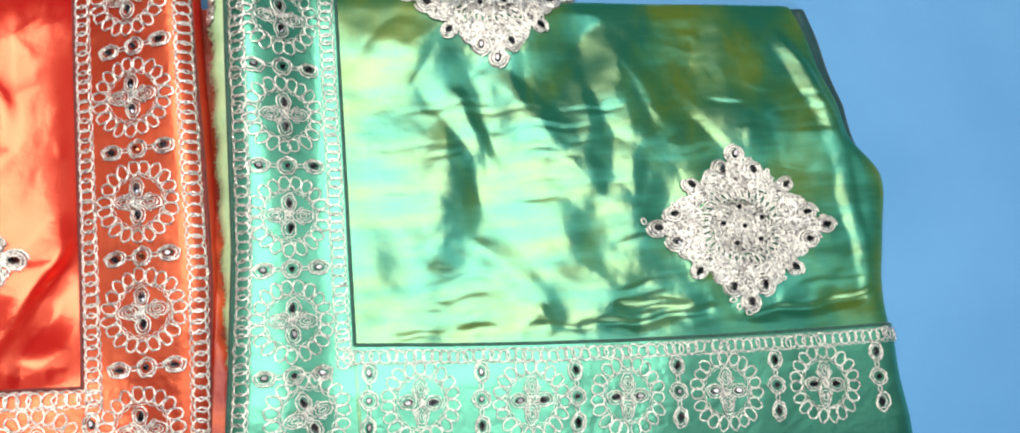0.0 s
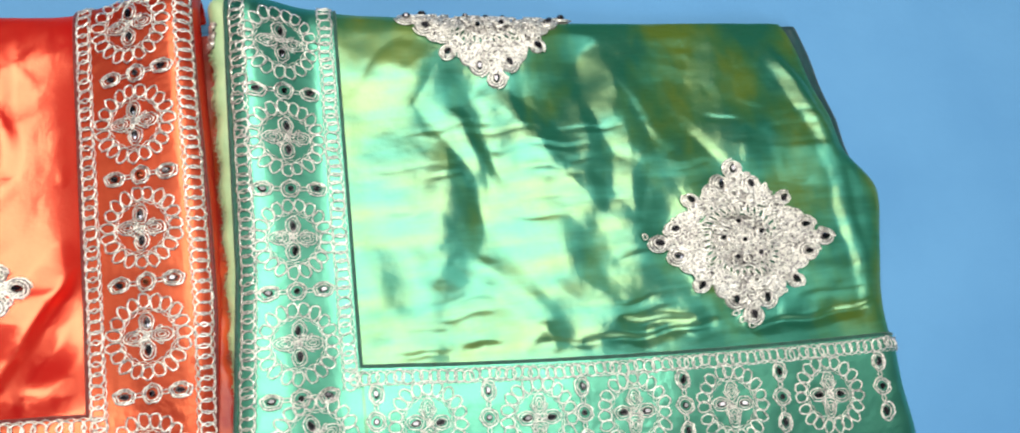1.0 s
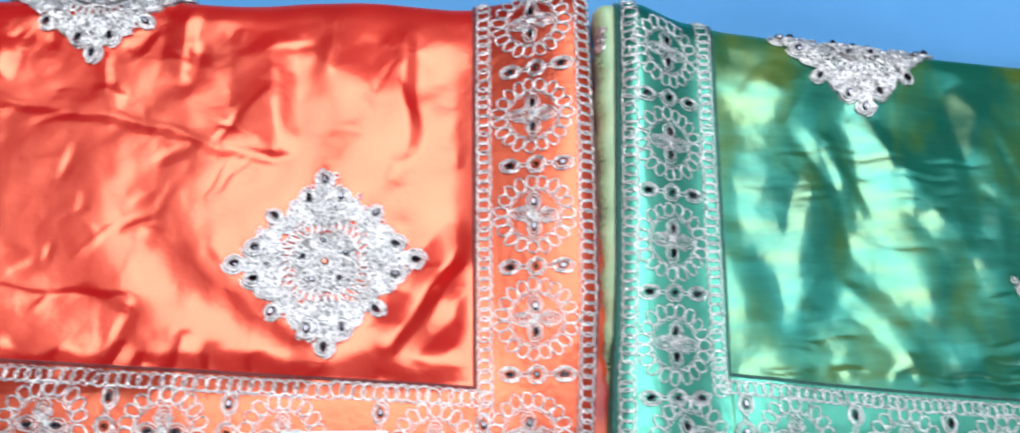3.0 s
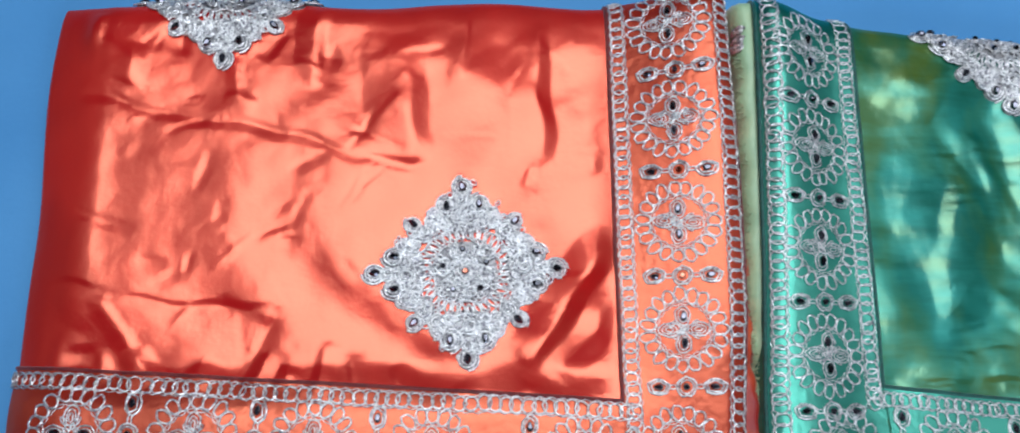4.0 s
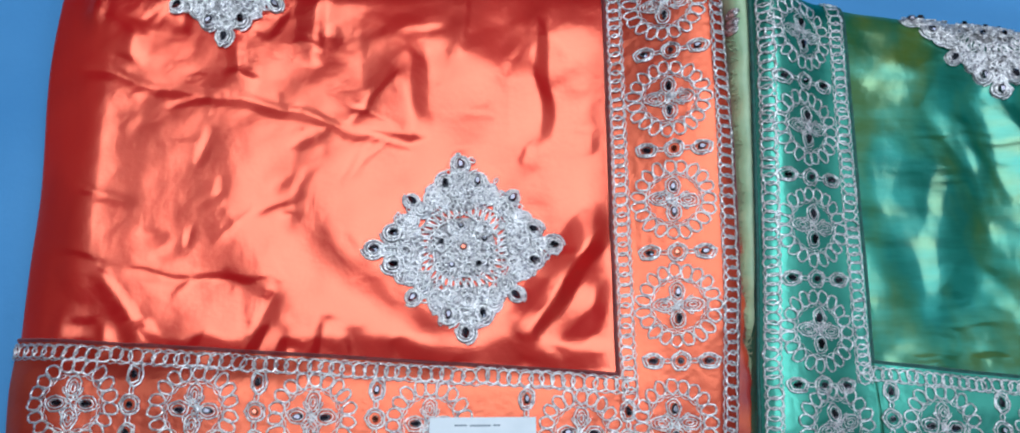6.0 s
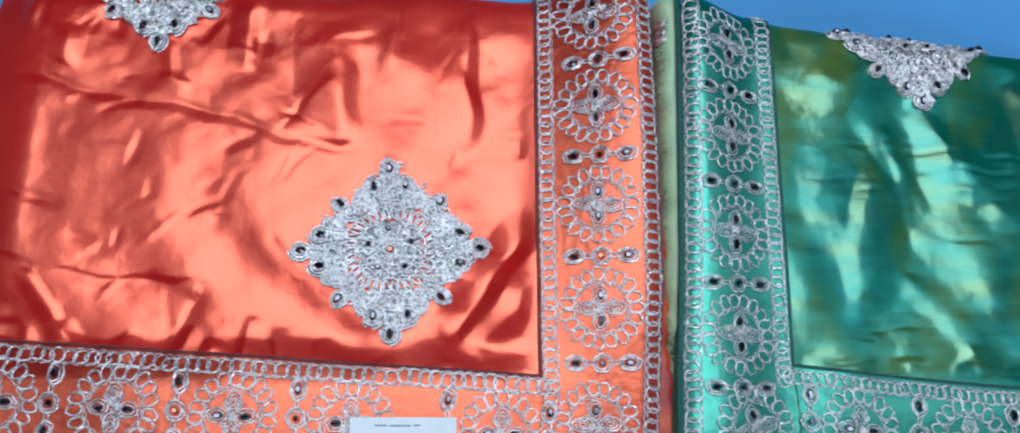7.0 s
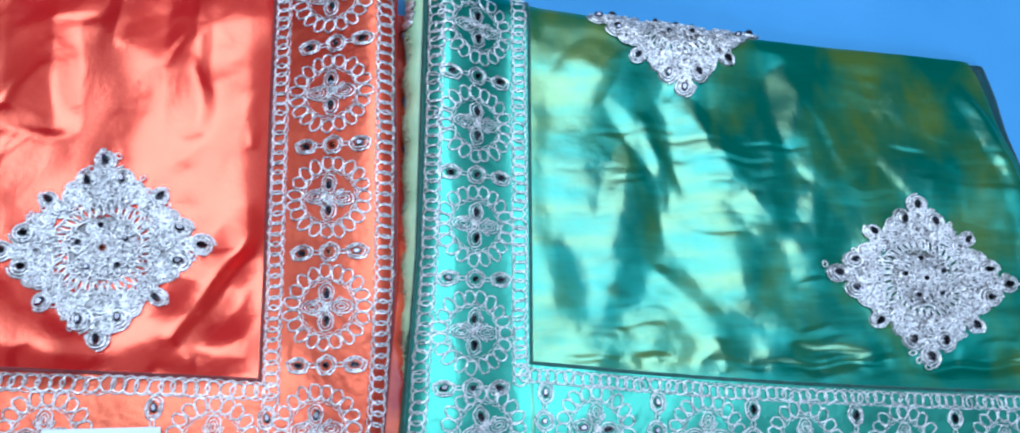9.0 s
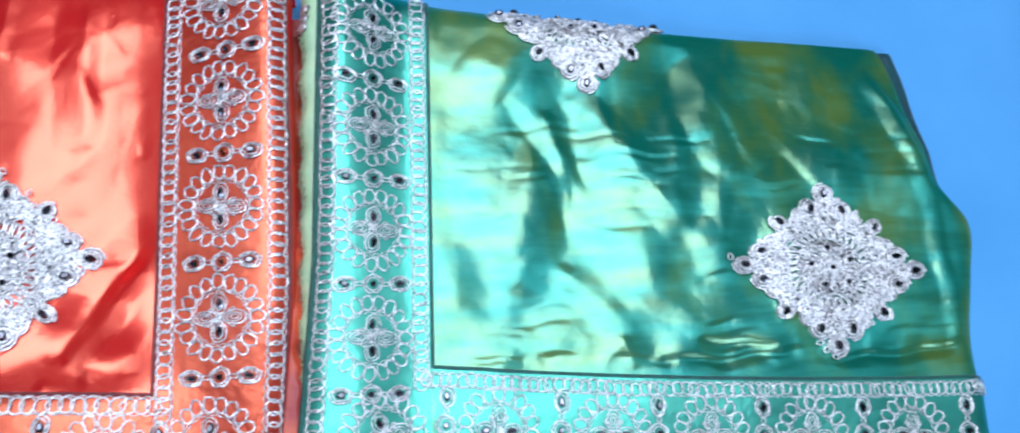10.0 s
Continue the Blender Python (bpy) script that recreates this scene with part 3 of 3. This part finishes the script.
orange = thing("folded_saree", "folded orange satin saree with silver embroidery on the blue sheet", "saree", None, "folded sarees")
X, Y = field_grid(ORANGE, -0.51, 0.055, 0.0020)
ORANGE.sheet("field_cloth", X, Y, 0.0, ORANGE_SILK, orange, "glossy creased orange satin")
X, Y = side_band(ORANGE, orange_inner, lambda y: ORANGE.right(y) - 0.004 + 0 * y, 0.262, -0.205)
ORANGE.sheet("side_border", X, Y, 0.0016, ORANGE_BAND, orange, "matt orange border cloth")
X, Y = bottom_band(ORANGE, orange_upper, -0.514, -0.0470, 0.108)
ORANGE.sheet("bottom_border", X, Y, 0.0016, ORANGE_BAND, orange, "matt orange border cloth")
ys = np.linspace(orange_upper(-0.0465), 0.262, 160)
add_piping(ORANGE, orange, [(-0.0472, y) for y in ys], 0.0016, MAROON)
xs = np.linspace(-0.514, -0.047, 180)
add_piping(ORANGE, orange, [(x, orange_upper(x) + 0.0006) for x in xs], 0.0016, MAROON)
ys = np.linspace(-0.2, 0.262, 160)
add_piping(ORANGE, orange, [(ORANGE.right(y) - 0.0030, y) for y in ys], 0.0018, MAROON)
add_chain(ORANGE, orange, -0.112, 0.262, lambda q: (-0.0392, q), 21, 1.0)
add_chain(ORANGE, orange, -0.205, 0.262, lambda q: (0.0400 + 0.05 * min(q + 0.03, 0), q), 22, 1.0, 0.0135)
add_chain(ORANGE, orange, -0.508, -0.152, lambda q: (q, orange_upper(q) - 0.0085), 23, 1.0)
add_chain(ORANGE, orange, -0.154, -0.035, lambda q: (q, orange_upper(q) - 0.0072), 24, 1.0, 0.0130)
add_chain(ORANGE, orange, -0.508, 0.045, lambda q: (q, orange_upper(q) - 0.0990), 25, 1.0)
for k in range(-1, 3):
    add_cluster(ORANGE, orange, (0.001 + 0.001 * k, 0.0826 * k), 4 * (k == 2), 30 + k, ROUND_AMBER if k in (0, 1) else ROUND)
for k in range(-1, 3):
    add_rosette(ORANGE, orange, (0.000, 0.0418 + 0.0826 * k), 0, 40 + k)
add_rosette(ORANGE, orange, (-0.006, -0.1275), 0, 45)
for k, x in enumerate((-0.440, -0.355, -0.272, -0.188, -0.078)):
    add_rosette(ORANGE, orange, (x, orange_upper(x) - 0.0435), 88, 50 + k)
for k, x in enumerate((-0.400, -0.312, -0.227, -0.118, -0.0420)):
    add_cluster(ORANGE, orange, (x, orange_upper(x) - 0.0420 - 0.004 * (k == 4)), 88, 60 + k, ROUND_AMBER if k in (1, 2) else ROUND)
add_medallion(ORANGE, orange, (-0.164, 0.006), 2.0, 0.97, 0.935, 71, ROUND_AMBER)
add_medallion(ORANGE, orange, (-0.361, 0.2460), 2.0, 0.97, 0.935, 72, ROUND)

# its inner layer, which shows along the gap
ORANGE_INNER = Cloth(lambda y: -0.03 + 0 * y, lambda y: 0.0570 + 0.005 * smoothstep(-0.05, -0.14, y) + 0.0015 * np.sin(y * 120) + 0.0010 * np.sin(y * 310), lambda x: 0.225 + 0 * x, lambda x: -0.20 + 0 * x,
                     lambda x, y: 0.032 - 0.024 * smoothstep(0.02, 0.13, y) + 0.0 * x, [], (-0.02, 0.05, -0.19, 0.2), 12, 0.8)
ORANGE_INNER.r = 0.008
yy, ss = np.meshgrid(np.linspace(-0.19, 0.215, 150), np.linspace(0, 1, 14), indexing="ij")
ORANGE_INNER.sheet("inner_layer", 0.03 + (ORANGE_INNER.right(yy) + 0.008 - 0.03) * ss, yy, 0.0, DEEP_RED, orange, "red and orange frayed inner fold")


# green saree, worked in a finer thread
Shape.ply = 0.62


def green_inner(y):
    return 0.1525 + 0.028 * y


def green_left(y):
    return 0.0612 + 0.080 * np.minimum(y, 0) + 0.033 * np.maximum(y, 0)


def green_centre(y):
    return 0.1088 + 0.045 * min(y, 0) + 0.020 * max(y, 0)


def green_upper(x):
    return -0.0840 - 0.115 * (x - 0.153) + 0.10 * (x - 0.153) ** 2


def green_height(x, y):
    plateau = smoothstep(0.0, 0.045, x - 0.240 + 1.25 * (y - 0.14) ** 2) * smoothstep(-0.075, -0.03, y) * (1 - smoothstep(0.14, 0.19, y))
    return 0.032 - 0.0055 * plateau * (1 - smoothstep(0.27, 0.33, x)) + (0.013 + 0.075 * np.clip(y, 0, 0.17)) * (1 - smoothstep(0.085, 0.142, x)) + 0.004 * (1 - smoothstep(-0.125, -0.085, y)) - 0.018 * smoothstep(0.05, 0.18, y) * smoothstep(0.26, 0.45, x)


GREEN_FOLDS = [
    (0.224, 0.095, 0.210, 0.030, 0.012, -0.0020), (0.210, 0.030, 0.196, -0.045, 0.011, -0.0015),
    (0.268, 0.070, 0.262, -0.010, 0.016, -0.0015),
    (0.200, 0.178, 0.228, 0.150, 0.0192, 0.0024),
    (0.275, 0.130, 0.334, 0.066, 0.0176, 0.0033),
    (0.334, 0.066, 0.399, -0.016, 0.0160, 0.0028),
    (0.252, 0.168, 0.280, 0.082, 0.0208, -0.0033),
    (0.280, 0.082, 0.334, 0.031, 0.0176, -0.0024),
    (0.370, 0.177, 0.372, 0.020, 0.0208, -0.0035),
    (0.386, 0.170, 0.431, 0.075, 0.0160, 0.0030),
    (0.470, 0.138, 0.450, 0.060, 0.0224, -0.0028),
    (0.259, 0.084, 0.249, 0.001, 0.0160, 0.0024),
    (0.249, 0.001, 0.302, -0.090, 0.0192, 0.0030),
    (0.236, -0.015, 0.295, -0.086, 0.0160, -0.0028),
    (0.307, -0.033, 0.359, -0.082, 0.0160, -0.0024),
]
GREEN_CREASES = [(0.560, 0.163, 0.595, 0.040, 0.007, 0.0035), (0.595, 0.040, 0.585, -0.095, 0.006, 0.0030), (0.330, -0.084, 0.440, -0.088, 0.004, -0.0030), (0.470, -0.098, 0.590, -0.082, 0.004, -0.0040), (0.360, -0.070, 0.420, -0.080, 0.004, -0.0030)]
g = random.Random(4)
for _ in range(95):
    x, y, l = g.uniform(0.17, 0.57), g.uniform(-0.085, 0.110), g.uniform(0.020, 0.080)
    GREEN_CREASES.append((x, y, x + l, y + g.uniform(-0.006, 0.003), g.uniform(0.0014, 0.0024), g.uniform(-0.0007, 0.0002)))


g = random.Random(21)
for _ in range(16):
    x, y, a, l = g.uniform(0.19, 0.54), g.uniform(0.0, 0.165), radians(g.uniform(-98, -48)), g.uniform(0.05, 0.11)
    soft = 0.45 if x > 0.40 else 1.0
    GREEN_FOLDS.append((x, y, x + l * math.cos(a), y + l * math.sin(a), g.uniform(0.006, 0.011), soft * g.choice((-1, 1)) * g.uniform(0.0012, 0.0026)))
for _ in range(16):
    x, y, a, l = g.uniform(0.42, 0.57), g.uniform(0.04, 0.165), g.uniform(-0.5, 2.2), g.uniform(0.012, 0.035)
    GREEN_FOLDS.append((x, y, x + l * math.cos(a), y + l * math.sin(a), g.uniform(0.003, 0.006), g.uniform(-0.0009, 0.0009)))


for k in range(7):
    x = 0.175 + 0.058 * k + g.uniform(-0.01, 0.01)
    l = g.uniform(0.03, 0.06)
    GREEN_FOLDS.append((x, green_upper(x) + 0.012, x + l, green_upper(x + l) + g.uniform(0.004, 0.018), 0.0020, -0.0013))


def green_under_right(y):
    return 0.606 + 0.006 * smoothstep(-0.02, 0.05, y) + 0.019 * np.exp(-((y - 0.002) / 0.05) ** 2) - 0.18 * np.maximum(0, y - 0.09) - 0.003 * smoothstep(-0.08, -0.12, y) + 0.0008 * np.sin(y * 90)


def green_right(y):
    return green_under_right(y) - 0.013 * smoothstep(0.015, 0.06, y)


GREEN_FOLDS = [(*f[:5], 0.82 * f[5]) for f in GREEN_FOLDS]
GREEN = Cloth(green_left, green_right, lambda x: 0.2490 - 0.175 * x + 0.10 * x * x + 0.010 * smoothstep(0.25, 0.5, x), lambda x: green_upper(x) - 0.112, green_height, GREEN_FOLDS + GREEN_CREASES, (0.153, 0.60, -0.095, 0.30), 5, 1.1, 12, 0.45)

green = thing("folded_saree", "folded green shot-silk saree with silver embroidery on the blue sheet", "saree", None, "folded sarees")
X, Y = field_grid(GREEN, 0.06, 0.61, 0.0019)
GREEN.sheet("field_cloth", X, Y, 0.0, GREEN_SILK, green, "glossy crumpled green and teal shot silk")
X, Y = side_band(GREEN, lambda y: green_left(y) + 0.002, green_inner, 0.262, -0.205)
GREEN.sheet("side_border", X, Y, 0.0016, GREEN_BAND, green, "matt sea-green border cloth")
X, Y = bottom_band(GREEN, green_upper, 0.1515, 0.622, 0.108)
GREEN.sheet("bottom_border", X, Y, 0.0016, GREEN_BAND, green, "matt sea-green border cloth")
ys = np.linspace(-0.0838, 0.262, 160)
add_piping(GREEN, green, [(green_inner(y) + 0.0008, y) for y in ys], 0.0016, BOTTLE_GREEN)
xs = np.linspace(0.152, 0.625, 180)
add_piping(GREEN, green, [(x, green_upper(x) + 0.0008) for x in xs], 0.0016, BOTTLE_GREEN)
ys = np.linspace(-0.2, 0.262, 160)
add_piping(GREEN, green, [(green_left(y) + 0.0030, y) for y in ys], 0.0020, BOTTLE_GREEN)
add_chain(GREEN, green, -0.100, 0.262, lambda q: (green_inner(q) - 0.0080, q), 81, 1.7, 0.0125, 0.0072)
add_chain(GREEN, green, -0.205, 0.262, lambda q: (green_left(q) + 0.0140, q), 82, 1.7, 0.0125, 0.0072)
add_chain(GREEN, green, 0.143, 0.385, lambda q: (q, green_upper(q) - 0.0085), 83, 1.7, 0.0115, 0.0066)
add_chain(GREEN, green, 0.383, 0.622, lambda q: (q, green_upper(q) - 0.0078), 84, 1.7, 0.0115, 0.0066)
add_chain(GREEN, green, 0.070, 0.622, lambda q: (q, green_upper(q) - 0.0990), 85, 1.7, 0.0115, 0.0066)
for k in range(-1, 3):
    y = -0.0202 + 0.0818 * k
    add_cluster(GREEN, green, (green_centre(y), y), 0, 90 + k)
for k in range(-1, 3):
    y = 0.0215 + 0.0820 * k
    add_rosette(GREEN, green, (green_centre(y), y), 0, 100 + k, 0.97, 1.0)
add_rosette(GREEN, green, (0.1130, -0.1320), 20, 105)
for k, x in enumerate((0.197, 0.283, 0.360, 0.442, 0.527)):
    add_rosette(GREEN, green, (x, green_upper(x) - 0.0435), 85, 110 + k, 1.0, 0.97)
for k, x in enumerate((0.1585, 0.244, 0.319, 0.402, 0.485, 0.575)):
    add_cluster(GREEN, green, (x, green_upper(x) - 0.0415), 85, 120 + k)
add_medallion(GREEN, green, (0.4825, -0.0190), -4.0, 1.055, 0.90, 131, ROUND)
add_medallion(GREEN, green, (0.2905, 0.2110), 1.0, 0.99, 0.90, 132, ROUND)

# the layer under its folded side; the edge's shade is put into its colour
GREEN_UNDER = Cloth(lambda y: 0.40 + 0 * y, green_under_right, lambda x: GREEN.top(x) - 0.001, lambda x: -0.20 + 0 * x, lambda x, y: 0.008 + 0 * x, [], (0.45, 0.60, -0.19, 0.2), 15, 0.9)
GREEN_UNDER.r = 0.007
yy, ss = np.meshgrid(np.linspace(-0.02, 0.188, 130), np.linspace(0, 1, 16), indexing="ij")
GREEN_UNDER.sheet("under_layer", green_under_right(yy) - 0.018 + 0.024 * ss, yy, 0.0, SHADED_TEAL, green, "under layer of the fold, its teal darkened as shade")

# its inner layer: a pale selvedge that stands out beside the border
GREEN_LOWER = Cloth(lambda y: 0.0540 + 0.014 * y + 0.0012 * np.sin(y * 160), lambda y: 0.13 + 0 * y, lambda x: 0.236 + 0 * x, lambda x: -0.20 + 0 * x, lambda x, y: 0.034 + 0.06 * np.clip(y, 0, 0.17) + 0.0 * x, [], (0.06, 0.12, -0.19, 0.2), 14, 0.8)
GREEN_LOWER.r = 0.009
yy, ss = np.meshgrid(np.linspace(-0.185, 0.244, 150), np.linspace(0, 1, 14), indexing="ij")
GREEN_LOWER.sheet("inner_layer", GREEN_LOWER.left(yy) - 0.010 + (0.10 - GREEN_LOWER.left(yy) + 0.010) * ss, yy, 0.0, PALE_GREEN, green, "pale yellow-green selvedge of the inner fold")
def frayed_edge(c, parent, edge, y0, y1, side, count, mat, seed):
    """Loose thread ends along a cut edge."""
    g = random.Random(seed)
    s = Shape()
    for _ in range(count):
        y = g.uniform(y0, y1)
        x, l, a = edge(y) + g.uniform(-0.001, 0.002) * side, g.uniform(0.002, 0.006), g.uniform(-0.9, 0.9)
        rows = [(x + side * l * q * math.cos(a), y + l * q * math.sin(a) + 0.0008 * math.sin(5 * q + x * 999), 0.0006 + 0.0012 * q) for q in (0, 0.35, 0.7, 1)]
        s.tube(rows, 0.00032, False, 4)
    return tagged(c.sew("frayed_threads", s, (0, 0), 0, mat, parent), kind="stuff")


frayed_edge(GREEN_LOWER, green, lambda y: float(GREEN_LOWER.left(y)) + 0.004, -0.17, 0.22, -1, 190, PALE_GREEN, 3)
frayed_edge(ORANGE_INNER, orange, lambda y: float(ORANGE_INNER.right(y)) - 0.004, -0.17, 0.20, 1, 190, DEEP_RED, 4)
for k, (x, y) in enumerate(((0.0605, 0.206), (0.0600, 0.197), (0.0590, 0.190))):
    s = Shape()
    lobe(s, x, y, 0.3 * k, 0.0045, np.random.default_rng(k))
    GREEN_LOWER.sew("edge_stitch", s, (0, 0), 0, SILVER, green)


# price tag
tag = thing("price_tag", "small white card tag with grey print on the orange border", "price tag", None)
tx, ty = np.meshgrid(np.linspace(-0.1885, -0.1115, 12), np.linspace(-0.172, -0.1235, 8))
p, _, _ = ORANGE.lay(tx.ravel(), ty.ravel(), np.full(tx.size, 0.0))
level = float(p[:, 2].max()) + 0.0052


def tag_box(name, x0, x1, y0, y1, z0, z1, mat, label=""):
    me = box(name, x0, x1, y0, y1, z0, z1, mat)
    for k in ("label", "category", "kind"):
        if k in me:
            del me[k]
    me.parent = tag
    return tagged(me, label)


tag_box("card", -0.1880, -0.1110, -0.1720, -0.1235, level, level + 0.0006, CARD)
for x0, x1, y in ((-0.1700, -0.1610, -0.1290), (-0.1590, -0.1440, -0.1292), (-0.1420, -0.1370, -0.1290)):
    tag_box("print_line", x0, x1, y - 0.0008, y + 0.0004, level + 0.0006, level + 0.0007, INK)
g = random.Random(9)
x = -0.166
while x < -0.129:
    w = g.choice((0.0005, 0.0008, 0.0012))
    tag_box("print_bar", x, x + w, -0.1560, -0.1385, level + 0.0006, level + 0.0007, INK)
    x += w + g.choice((0.0006, 0.0009, 0.0013))
